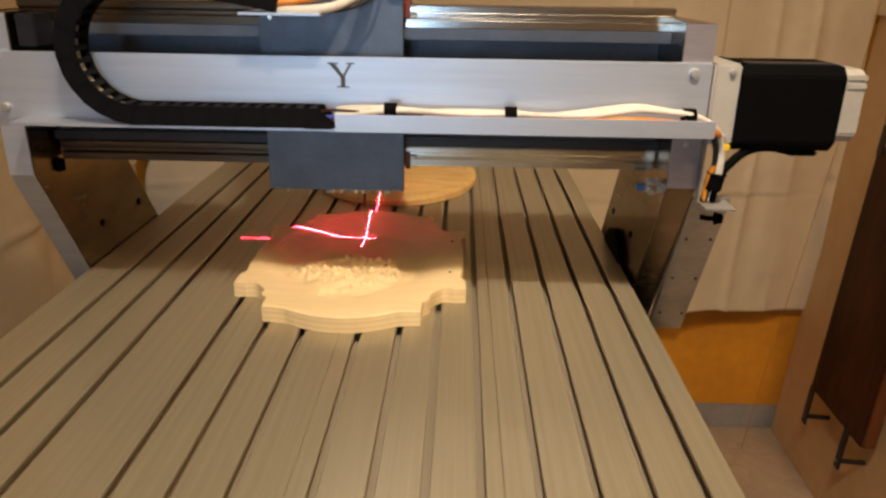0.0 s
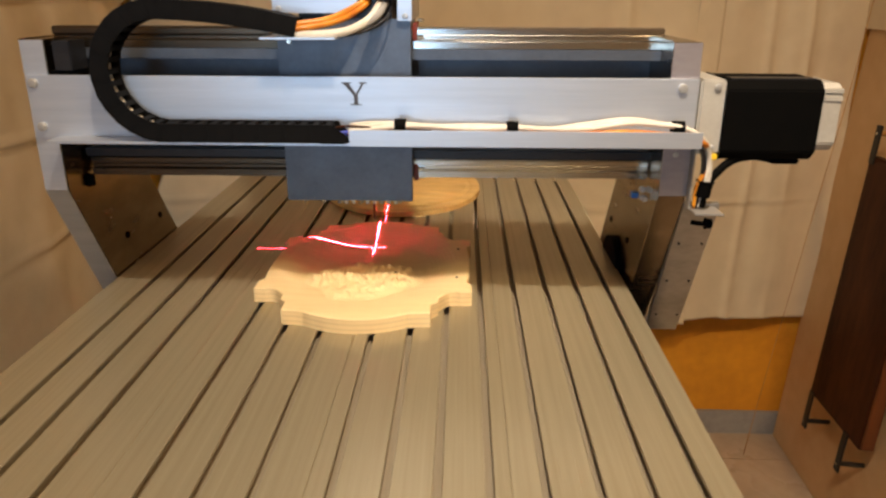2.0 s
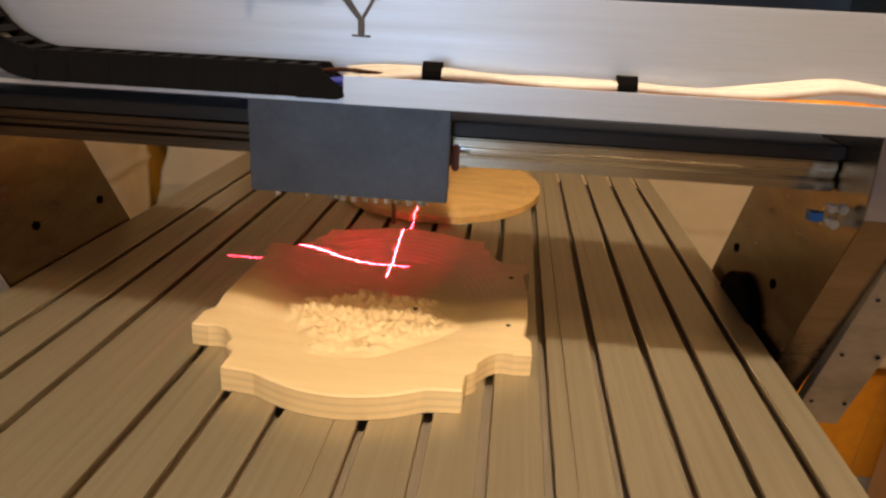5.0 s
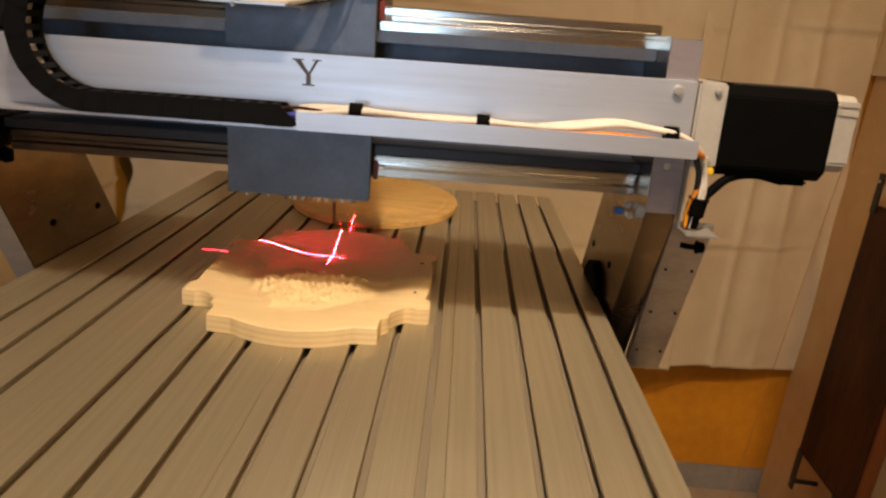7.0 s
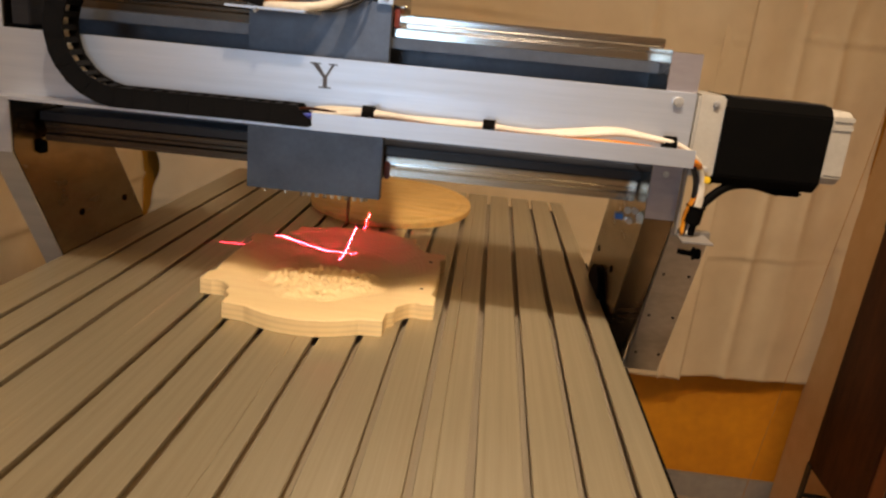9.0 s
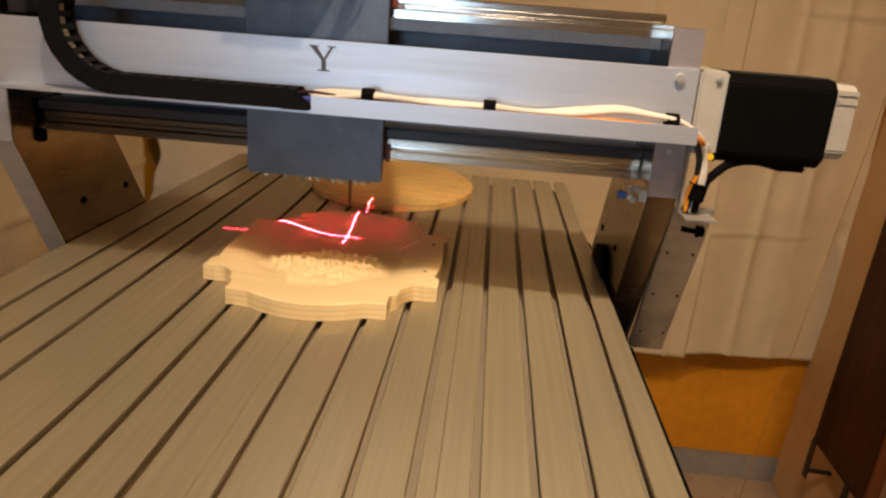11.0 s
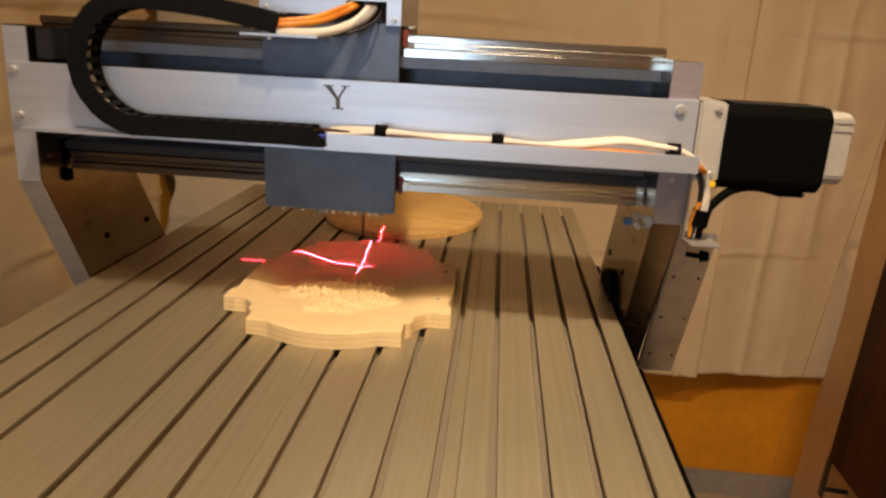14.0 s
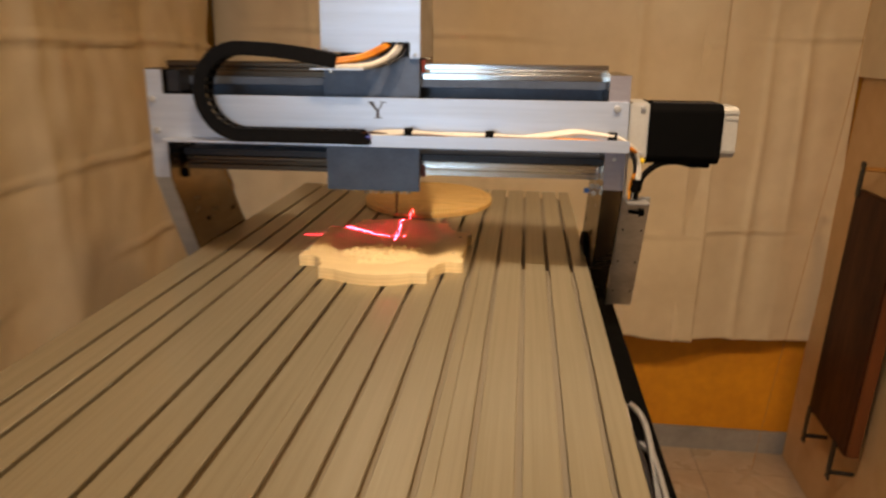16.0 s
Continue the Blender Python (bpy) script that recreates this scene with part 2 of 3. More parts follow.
def tube(points, r, bm=None, sides=10, steps=6):
    """A round cable along a smooth line through the points."""
    bm = bm or bmesh.new()
    P = [Vector(p) for p in points]
    P = [2 * P[0] - P[1]] + P + [2 * P[-1] - P[-2]]
    line = []
    for i in range(1, len(P) - 2):
        for k in range(steps):
            t = k / steps
            a, b, c, d = P[i - 1:i + 3]
            line.append(0.5 * (2 * b + (c - a) * t + (2 * a - 5 * b + 4 * c - d) * t * t + (3 * b - a - 3 * c + d) * t ** 3))
    line.append(P[-2])
    rings, u = [], None
    for i, c in enumerate(line):
        w = (line[min(i + 1, len(line) - 1)] - line[max(i - 1, 0)]).normalized()
        u = (u - w * u.dot(w)).normalized() if u else w.orthogonal().normalized()
        v = w.cross(u)
        rings.append([bm.verts.new(c + r * (math.cos(6.28318 * k / sides) * u + math.sin(6.28318 * k / sides) * v)) for k in range(sides)])
    for a, b in zip(rings, rings[1:]):
        for k in range(sides):
            bm.faces.new((a[k], a[(k + 1) % sides], b[(k + 1) % sides], b[k]))
    bm.faces.new(rings[0])
    bm.faces.new(rings[-1])
    return bm


def octagon(y0, y1, z0, z1, c):
    return [(y0 + c, z0), (y1 - c, z0), (y1, z0 + c), (y1, z1 - c), (y1 - c, z1), (y0 + c, z1), (y0, z1 - c), (y0, z0 + c)]


def bolt_head(x, y, z, r, way, depth=0.004, bm=None):
    """A socket screw: a bevelled head with a recess, facing along way."""
    w = Vector(way)
    c = Vector((x, y, z))
    bm = rod(c, c + w * depth * 0.75, r, 14, bm)
    rod(c + w * depth * 0.75, c + w * depth, r, 14, bm, r * 0.8)
    rod(c + w * (depth + 0.0001), c + w * (depth + 0.0006), r * 0.42, 6, bm)
    return bm


# ---- the room ----
FLOOR = -0.965
floor = solo("floor", box(-1.2, 2.0, -2.3, 2.3, FLOOR - 0.06, FLOOR - 0.004), GROUT, "grey grout bed of the tiled floor", "floor", kind="structure")
solo("wall_north", box(-1.2, 2.0, 2.13, 2.25, FLOOR - 0.06, 1.62), WALL, "ochre painted plaster wall, mottled", "wall", kind="structure")
solo("wall_south", box(-1.2, 2.0, -2.42, -2.3, FLOOR - 0.06, 1.62), PLAIN, "plain cream plaster wall", "wall", kind="structure")
solo("wall_west", box(-1.32, -1.2, -2.42, 2.32, FLOOR - 0.06, 1.62), PLAIN, "plain cream plaster wall", "wall", kind="structure")
solo("wall_east", box(2.0, 2.12, -2.42, 2.32, FLOOR - 0.06, 1.62), PLAIN, "plain cream plaster wall", "wall", kind="structure")
solo("ceiling", box(-1.32, 2.12, -2.42, 2.32, 1.62, 1.72), PLAIN, "plain pale plaster ceiling", "ceiling", kind="structure")
solo("baseboard", box(-1.2, 2.0, 2.114, 2.13, FLOOR - 0.004, FLOOR + 0.075), SKIRT, "grey marble skirting along the ochre wall", "baseboard", bevel=0.003, kind="structure")


def cloth(name, x0, x1, y, top, low, label, seed, side=False, low_shape=None, back=0.0, edge=None, creases=(-0.205, 0.34), folds=()):
    """A hanging sheet with soft vertical folds, cross creases and an uneven hem."""
    bm = bmesh.new()
    nx, nz = (240, 260) if side else (200, 260)
    grid = []
    for i in range(nx + 1):
        row = []
        s = i / nx
        a = x0 + (x1 - x0) * s
        hem = low + (low_shape(a) if low_shape else 0) + 0.006 * noise.noise(Vector((a * 9, seed, 1.5)))
        for k in range(nz + 1):
            z = top + (hem - top) * k / nz
            d = 0.026 * noise.noise(Vector((a * 2.6 + seed, z * 0.35, seed))) + 0.014 * noise.noise(Vector((a * 8 + seed, z * 0.8, 3)))
            d += 0.011 * noise.noise(Vector((a * 3.5, z * 4.5, seed + 7))) + (0.0065 if side else 0.0035) * noise.noise(Vector((a * 17, z * 11, seed + 2)))
            for n, crease in enumerate(creases):
                e = z - crease - 0.014 * math.sin(2.3 * a + seed + n) - 0.004 * math.sin(11 * a + n)
                w = max(0.0, min(1.0, 0.55 + 1.3 * noise.noise(Vector((a * 2.1, n * 3.7, seed)))))
                d += w * ((0.011 if side else 0.006) * math.exp(-(e / 0.006) ** 2) - 0.004 * math.exp(-((e + 0.016) / 0.012) ** 2))
            for fold in folds:
                e = a - fold - 0.025 * math.sin(1.7 * z + seed) - 0.006 * math.sin(6 * z + 9 * fold)
                w = max(0.0, min(1.0, 0.6 + 1.2 * noise.noise(Vector((fold * 5, z * 1.6, seed)))))
                d += w * (0.008 * math.exp(-(e / 0.012) ** 2) - 0.005 * math.exp(-((e - 0.035) / 0.022) ** 2))
            b = a + (edge(z) * max(0.0, 1 - 6 * s) if edge else 0.0)
            row.append(bm.verts.new((y + d, b, z) if side else (b, y + back * s - d, z)))
        grid.append(row)
    for i in range(nx):
        for k in range(nz):
            bm.faces.new((grid[i][k], grid[i + 1][k], grid[i + 1][k + 1], grid[i][k + 1]))
    ob = solo(name, bm, CLOTH, label, "cloth sheet", smooth=True)
    mod = ob.modifiers.new("thickness", "SOLIDIFY")
    mod.thickness = 0.0015
    return ob


# the sheets gape a little at the corner, where the ochre wall shows
gape = lambda z: 0.033 * math.exp(-((z + 0.12) / 0.06) ** 2) + 0.010 * math.exp(-((z + 0.21) / 0.03) ** 2)
cloth("hanging_sheet", -0.738, 0.705, 1.985, 1.5, -0.518, "creased cream cotton sheet hung as a backdrop over the wall", 2.0, low_shape=lambda a: -0.022 * min(max((a - 0.5) / 0.2, 0), 1), edge=gape, folds=(-0.45, 0.05, 0.46))
cloth("hanging_sheet", 0.640, 1.106, 1.978, 1.5, -0.536, "creased cream cotton sheet with a frayed hem over the ochre wall", 5.0, back=0.125, low_shape=lambda a: -0.020 * (a - 0.64) / 0.46, folds=(0.86, 0.97))
cloth("hanging_sheet", -2.2, 1.915, -0.72, 1.5, -0.9, "creased cream cotton sheet hung along the side of the machine", 9.0, side=True, creases=(-0.14, 0.06, 0.30, 0.62), folds=(0.75, 1.15, 1.6))

# ---- machine table ----
LEFT, RIGHT, NEAR, FAR = -0.3295, 0.276, -0.32, 1.508
table = thing("machine_table", "aluminium slotted machine bed on a black steel frame", "machine table", (0, 0.6, FLOOR))
SLOTS = [-0.284, -0.246, -0.208, -0.139, -0.100, -0.062, -0.009, 0.029, 0.065, 0.102, 0.141, 0.179, 0.215, 0.251]
SEAMS = [-0.168, -0.026, 0.117]
part("bed_core", box(LEFT + 0.001, RIGHT - 0.001, NEAR + 0.001, FAR - 0.025, -0.024, -0.0107), SLOT, table, "dark floor of the bed's slots")
HALF = 0.0030
edges = sorted([(s, HALF) for s in SLOTS] + [(s, 0.00005) for s in SEAMS])
starts = [LEFT] + [s + h for s, h in edges]
ends = [s - h for s, h in edges] + [RIGHT]
UNDER = [0.0] + [0.0042 if h > 0.001 else 0.0 for s, h in edges] + [0.0]
for (a, b), left_cut, right_cut in zip(zip(starts, ends), UNDER, UNDER[1:]):
    # each strip is an extrusion with broken top edges and T-slot undercuts
    pts = [(a + left_cut, -0.0105), (b - right_cut, -0.0105), (b - right_cut, -0.0030)] + ([(b, -0.0030)] if right_cut else [])
    pts += [(b, -0.0006), (b - 0.0006, 0), (a + 0.0006, 0), (a, -0.0006)] + ([(a, -0.0030)] if left_cut else []) + [(a + left_cut, -0.0030)]
    part("bed_strip", prism(pts, "y", NEAR, FAR), BED, table)
    if b - a > 0.03:
        # faint drawn ridges along the strip
        for k in (0.3, 0.68):
            x = a + (b - a) * k
            part("drawn_line", box(x - 0.0005, x + 0.0005, NEAR + 0.002, FAR - 0.002, -0.001, 0.00018), BED, table)
for m, label in ((1, "black steel rail that carries cables"), (-1, "black steel rail")):
    e = RIGHT - 0.003 if m > 0 else -LEFT - 0.003
    pts = [(e, -0.026), (e, -0.200), (e + 0.079, -0.200), (e + 0.079, -0.150), (e + 0.064, -0.108), (e + 0.005, -0.108), (e + 0.005, -0.026)]
    part("frame_rail", prism([(m * x, z) for x, z in pts], "y", NEAR, FAR), BLACK, table, label)
for y in (NEAR + 0.05, 0.6, FAR - 0.08):
    part("cross_member", box(-0.322, 0.272, y - 0.03, y + 0.03, -0.10, -0.0245), BLACK, table, bevel=0.002)
for x in (-0.29, 0.24):
    for y in (NEAR + 0.06, FAR - 0.09):
        part("leg", box(x - 0.03, x + 0.03, y - 0.03, y + 0.03, FLOOR - 0.002, -0.1005), BLACK, table, bevel=0.003)

# ---- gantry ----
gantry = thing("machine_gantry", "aluminium gantry with steel beam and rails across the machine bed", "machine gantry", PIV, TILT)
profile = [(0.862, 0.2925), (0.862, 0.141), (0.970, -0.050), (1.175, -0.050), (0.995, 0.205), (0.995, 0.2925)]
for name, a, b, low in (("side_plate", -0.355, -0.331, PLATE), ("side_plate", 0.2815, 0.3095, PLATE)):
    sp = part(name, prism(profile, "x", a, b), low, gantry, "thick milled aluminium side plate, cranked backwards", bevel=0.001)
    for y, z in ((1.076, 0.050), (0.976, 0.054)):
        inner, way = (b, 1) if a < 0 else (a, -1)
        part("hole", rod((inner + way * 0.0002, y, z), (inner + way * 0.0012, y, z), 0.004, 12), BLACK, sp)
# Edge strips carry light in their colour: pale left, shaded or warm-reflecting right.
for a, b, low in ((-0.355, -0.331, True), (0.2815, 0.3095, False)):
    part("plate_edge", box(a + 0.0004, b - 0.0004, 0.8598, 0.8617, 0.1412, 0.2922), ALU if low else ALU_SHADED, gantry, "machined front edge with its light or shade coloured in")
    part("plate_edge", prism([(0.8598, 0.1410), (0.8617, 0.1410), (0.9697, -0.0500), (0.9670, -0.0500)], "x", a + 0.0004, b - 0.0004), ALU if low else PLATE, gantry, "machined front edge with its light or shade coloured in")
part("cover_plate", prism([(0.866, 0.132), (0.866, 0.126), (0.958, -0.056), (0.964, -0.052), (0.874, 0.132)], "x", 0.3097, 0.347), ALU_WARM, gantry, "grey sheet-metal drive cover with small screws", bevel=0.0006)
for k, x in ((0.25, 0.3165), (0.25, 0.3415), (0.55, 0.3165), (0.55, 0.3415), (0.85, 0.3165), (0.85, 0.3415)):
    part("cover_screw", bolt_head(x, 0.8655 + 0.092 * k, 0.1258 - 0.182 * k, 0.0016, (0, -0.89, -0.45), 0.001), IRON, gantry)
part("clamp_knob", tube([(0.318, 0.861, 0.113), (0.326, 0.860, 0.112), (0.336, 0.860, 0.112)], 0.0026), BLACK, gantry, "black clamp pin")
part("plate_pin", prism(octagon(0.9015, 0.9085, 0.134, 0.148, 0.002), "x", -0.3309, -0.3245), BLACK, gantry, "black pin on the plate", bevel=0.001)
part("clamp_head", rod((0.332, 0.860, 0.112), (0.339, 0.860, 0.112), 0.0052, 12), BLACK, gantry, bevel=0.001)
band = part("front_band", box(-0.352, 0.3085, 0.855, 0.861, 0.197, 0.259), ALU, gantry, "wide brushed aluminium band engraved with a letter", bevel=0.0007)
y0 = 0.8546
letter = bmesh.new()
for quad in ([(-0.0372, 0.2530), (-0.0318, 0.2530), (-0.0230, 0.2405), (-0.0265, 0.2405)], [(-0.0168, 0.2530), (-0.0190, 0.2530), (-0.0247, 0.2435), (-0.0236, 0.2412)],
             [(-0.0270, 0.2412), (-0.0230, 0.2412), (-0.0230, 0.2325), (-0.0270, 0.2325)], [(-0.0305, 0.2330), (-0.0195, 0.2330), (-0.0195, 0.2318), (-0.0305, 0.2318)],
             [(-0.0390, 0.2540), (-0.0290, 0.2540), (-0.0290, 0.2529), (-0.0390, 0.2529)], [(-0.0220, 0.2540), (-0.0140, 0.2540), (-0.0140, 0.2529), (-0.0220, 0.2529)]):
    prism(quad, "y", y0, 0.8552, letter)
    y0 -= 0.00002
part("engraved_letter", letter, ENGRAVED, band, "dark engraved capital letter Y with serifs")
for x, z in ((-0.344, 0.2515), (-0.342, 0.2085), (0.2925, 0.2500)):
    part("bolt", bolt_head(x, 0.8552, z, 0.0046, (0, -1, 0), 0.0045), BOLT, gantry)
part("bolt", bolt_head(0.2945, 0.8618, 0.184, 0.003, (0, -1, 0), 0.003), BOLT, gantry)
part("beam_web", box(-0.3283, 0.2813, 0.945, 0.975, 0.150, 0.282), STEEL_BLUE, gantry, "dark blue-grey steel beam")
part("beam_flange", box(-0.3283, 0.2813, 0.902, 0.9448, 0.271, 0.282), STEEL_BLUE, gantry, bevel=0.001)
# The lower flange takes a darker steel colour than the upper one.
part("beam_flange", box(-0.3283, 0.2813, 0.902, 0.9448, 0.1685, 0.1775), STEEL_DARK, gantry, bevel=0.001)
part("beam_end", box(-0.3275, -0.31, 0.868, 0.9018, 0.262, 0.291), STEEL_DARK, gantry, "dark beam end block", bevel=0.001)
rail_pts = lambda y, z: [(y, z), (y, z + 0.007), (y + 0.003, z + 0.009), (y + 0.003, z + 0.012), (y, z + 0.014), (y, z + 0.019), (y + 0.002, z + 0.021), (y + 0.020, z + 0.021), (y + 0.022, z + 0.019), (y + 0.022, z)]
part("linear_rail", prism(rail_pts(0.906, 0.2825), "x", -0.050, 0.284), RAIL, gantry, "polished steel guide rail", bevel=0.0007)
# The left half of each rail is coloured dark for the shade there.
part("linear_rail", prism(rail_pts(0.906, 0.2825), "x", -0.345, -0.0502), RAIL_SHADED, gantry, "steel guide rail with shade in its colour")
part("linear_rail", prism(rail_pts(0.906, 0.1470), "x", -0.040, 0.280), RAIL, gantry, "polished steel guide rail", bevel=0.0007)
part("linear_rail", prism(rail_pts(0.906, 0.1470), "x", -0.325, -0.0402), RAIL_SHADED, gantry, "steel guide rail with shade in its colour")
part("ball_screw", rod((-0.325, 0.925, 0.228), (0.280, 0.925, 0.228), 0.008, 14), RAIL, gantry, smooth=True)
part("shelf", box(-0.326, 0.3085, 0.828, 0.8548, 0.1965, 0.1992), ALU, gantry, "thin aluminium shelf under the cable chain")
part("tray_front", box(-0.029, 0.3085, 0.8258, 0.8278, 0.1965, 0.2122), ALU, gantry, "low aluminium cable tray", bevel=0.0004)
# drive motor of the cross axis
mount = part("motor_mount", box(0.3100, 0.3345, 0.853, 0.928, 0.186, 0.259), CAST, gantry, "cast aluminium motor flange", bevel=0.002)
for y, z in ((0.8525, 0.252), (0.8525, 0.193)):
    part("mount_screw", bolt_head(0.326, y, z, 0.003, (0, -1, 0), 0.003), BOLT, mount)


motor = part("motor_body", prism(octagon(0.852, 0.930, 0.180, 0.258, 0.009), "x", 0.335, 0.4285), BLACK, gantry, "square black stepper motor body", bevel=0.0012)
part("motor_groove", box(0.3415, 0.4240, 0.8635, 0.880, 0.2575, 0.2592), STEEL_DARK, motor)
cap = part("motor_cap", prism(octagon(0.855, 0.927, 0.189, 0.255, 0.008), "x", 0.4287, 0.4475), CAST, gantry, "cast aluminium motor end bell", bevel=0.0015)
for z in (0.2465, 0.2390):
    part("cap_rib", box(0.4295, 0.4470, 0.8535, 0.8600, z, z + 0.004), CAST, cap)
part("cable_gland", box(0.392, 0.420, 0.862, 0.90, 0.1745, 0.1799), BLACK, gantry, bevel=0.002)
# end bracket and limit switch
part("end_bracket", box(0.3098, 0.3112, 0.850, 0.8618, 0.130, 0.1930), FROST, gantry, "pale acrylic bracket strip")
part("end_shelf", box(0.3135, 0.3420, 0.836, 0.8700, 0.1270, 0.1290), FROST, gantry, "pale acrylic shelf plate", bevel=0.0004)
part("limit_switch", box(0.2590, 0.2660, 0.880, 0.8890, 0.1330, 0.1385), BLUE, gantry, "small blue limit switch")
part("switch_bracket", box(0.2665, 0.2812, 0.8800, 0.8840, 0.1310, 0.1420), RAIL, gantry)
for x, z in ((0.2690, 0.1430), (0.2760, 0.1430), (0.2720, 0.1330)):
    part("switch_screw", bolt_head(x, 0.8798, z, 0.0033, (0, -1, 0), 0.005), BOLT, gantry)
part("drive_pulley", rod((0.2735, 1.035, -0.020), (0.2808, 1.035, -0.020), 0.048, 28), BLACK, table, "black round drive housing")

# ---- carriage head ----
HX0, HX1 = -0.1065, 0.0275
head = thing("spindle_carriage", "dark steel carriage plate with aluminium cover and thin drill bit", "machine head", PIV, TILT)
part("front_plate", box(HX0, HX1, 0.8850, 0.8970, 0.1258, 0.3120), STEEL_BLUE, head, "dark blue-grey steel plate", bevel=0.0008)
part("body", box(HX0 + 0.012, HX1 - 0.008, 0.9975, 1.10, 0.1500, 0.3600), STEEL_DARK, head, bevel=0.002)
part("body", box(HX0 + 0.02, HX1 - 0.02, 0.8975, 1.00, 0.3060, 0.3600), STEEL_DARK, head, bevel=0.002)
part("bridge", box(HX0 + 0.01, HX1 - 0.01, 0.8975, 1.10, 0.1290, 0.1460), STEEL_DARK, head, bevel=0.002)
part("cover", prism([(HX0 - 0.001, 0.3180), (HX0 + 0.082, 0.3180), (HX0 + 0.082, 0.3320), (HX1 - 0.012, 0.3320), (HX1 - 0.012, 0.3110), (HX1 + 0.001, 0.3110), (HX1 + 0.001, 0.62), (HX0 - 0.001, 0.62)], "y", 0.8800, 0.8845), ALU, head, "tall pale aluminium sheet cover", bevel=0.0005)
# Sides use the warmer grey, so their brown reflection sits in the colour.
part("cover_side", box(HX1 - 0.002, HX1 + 0.001, 0.8846, 1.02, 0.3110, 0.62), ALU_WARM, head)
part("cover_side", box(HX0 - 0.001, HX0 + 0.002, 0.8846, 1.02, 0.3180, 0.62), ALU_WARM, head)
for x, z in ((HX0 + 0.005, 0.3215), (HX1 - 0.005, 0.3150)):
    part("cover_screw", bolt_head(x, 0.8798, z, 0.0026, (0, -1, 0), 0.003), BOLT, head)
for k in range(6):
    x = HX0 + 0.017 + 0.0205 * k
    part("fixing_screw", rod((x, 0.891, 0.1257), (x, 0.891, 0.1222), 0.0024, 10), RAIL, head)
for k in range(9):
    part("brush_tuft", rod((-0.052 + 0.0075 * k, 0.8935, 0.1257), (-0.0525 + 0.0077 * k, 0.8930, 0.1205), 0.0022, 7), FROST if k % 3 == 0 else CABLE_WHITE, head)
for z, c in ((0.2990, RED), (0.1530, RED)):
    part("bearing_block", box(HX1 + 0.0005, HX1 + 0.0055, 0.903, 0.940, z - 0.009, z + 0.009), c, head, "red bearing end cap", bevel=0.001)
    for dz in (0.011, 0.003, -0.006):
        part("grease_screw", bolt_head(HX1 + 0.0057, 0.908, z + dz, 0.0020, (1, 0, 0), 0.006), RAIL, head)
part("spindle_nose", rod((-0.034, 1.050, 0.1500), (-0.034, 1.050, 0.092), 0.013, 20, None, 0.008), RAIL, head, "steel spindle nose", smooth=False)
part("drill_bit", rod((-0.034, 1.050, 0.0919), (-0.034, 1.050, 0.056), 0.0022, 10, None, 0.0016), BIT, head, "thin cutting bit")
for (lx, ly, lz), along in ((LASER_X, "x"), (LASER_Y, "y")):
    zs, g = lz - 0.010, 0.00006
    h = 0.0125
    mod = part("laser_module", box(lx - h, lx + h, ly - h, ly + h, lz + 0.0015, lz + 0.0045), BLACK, head, "black laser line module with a slit")
    for a, b in ((-h, -g), (g, h)):
        part("slit_blade", box(lx - h, lx + h, ly + a, ly + b, zs - 0.0001, zs) if along == "x" else box(lx + a, lx + b, ly - h, ly + h, zs - 0.0001, zs), BLACK, mod)
    part("slit_blade", box(lx + 0.0080, lx + h + 0.004, ly - h, ly + h, zs - 0.0003, zs - 0.0002) if along == "x" else box(lx - h, lx + h, ly + 0.0085, ly + h + 0.004, zs - 0.0003, zs - 0.0002), BLACK, mod)
    if along == "x":
        part("slit_blade", box(lx - h - 0.004, lx - 0.0084, ly - h, ly + h, zs - 0.0003, zs - 0.0002), BLACK, mod)
    for dx0, dx1, dy0, dy1 in ((-h - 0.0005, -h, -h, h), (h, h + 0.0005, -h, h), (-h, h, -h - 0.0005, -h), (-h, h, h, h + 0.0005)):
        part("module_wall", box(lx + dx0, lx + dx1, ly + dy0, ly + dy1, zs, lz + 0.0015), BLACK, mod)
part("chain_bracket", box(HX0 - 0.002, HX0 + 0.068, 0.826, 0.8845, 0.2955, 0.2975), ALU, head, "thin pale chain bracket")
part("bracket_screw", bolt_head(HX0 + 0.026, 0.8255, 0.2940, 0.0022, (0, -1, 0), 0.003), RAIL, head)

# ---- cable chain ----
chain = thing("cable_chain", "black nylon cable chain looping from carriage to gantry", "cable chain", PIV, TILT)
CX, CZ, CR = -0.206, 0.2650, 0.0570
line = []
x = -0.050
while x > CX:
    line.append((x, CZ - CR, 180.0))
    x -= 0.0125
n = 14
for k in range(n + 1):
    a = -90 - 180 * k / n
    line.append((CX + CR * math.cos(radians(a)), CZ + CR * math.sin(radians(a)), a - 90))
for k in range(1, 11):
    line.append((CX + 0.0123 * k, CZ + CR - 0.00012 * k * k - 0.0002 * k, -1.5 - 1.2 * k))


def chain_link():
    bm = bmesh.new()
    for ya, yb, e in ((0.8262, 0.8284, 1), (0.8506, 0.8528, 1)):
        prism([(-0.0088, -0.0090), (0.0070, -0.0090), (0.0092, -0.0065), (0.0092, 0.0065), (0.0070, 0.0090), (-0.0088, 0.0090)], "y", ya, yb, bm)
    box(-0.0026, 0.0026, 0.8284, 0.8506, 0.0066, 0.0084, bm)
    box(-0.0070, 0.0068, 0.8284, 0.8506, -0.0088, -0.0070, bm)
    return bm


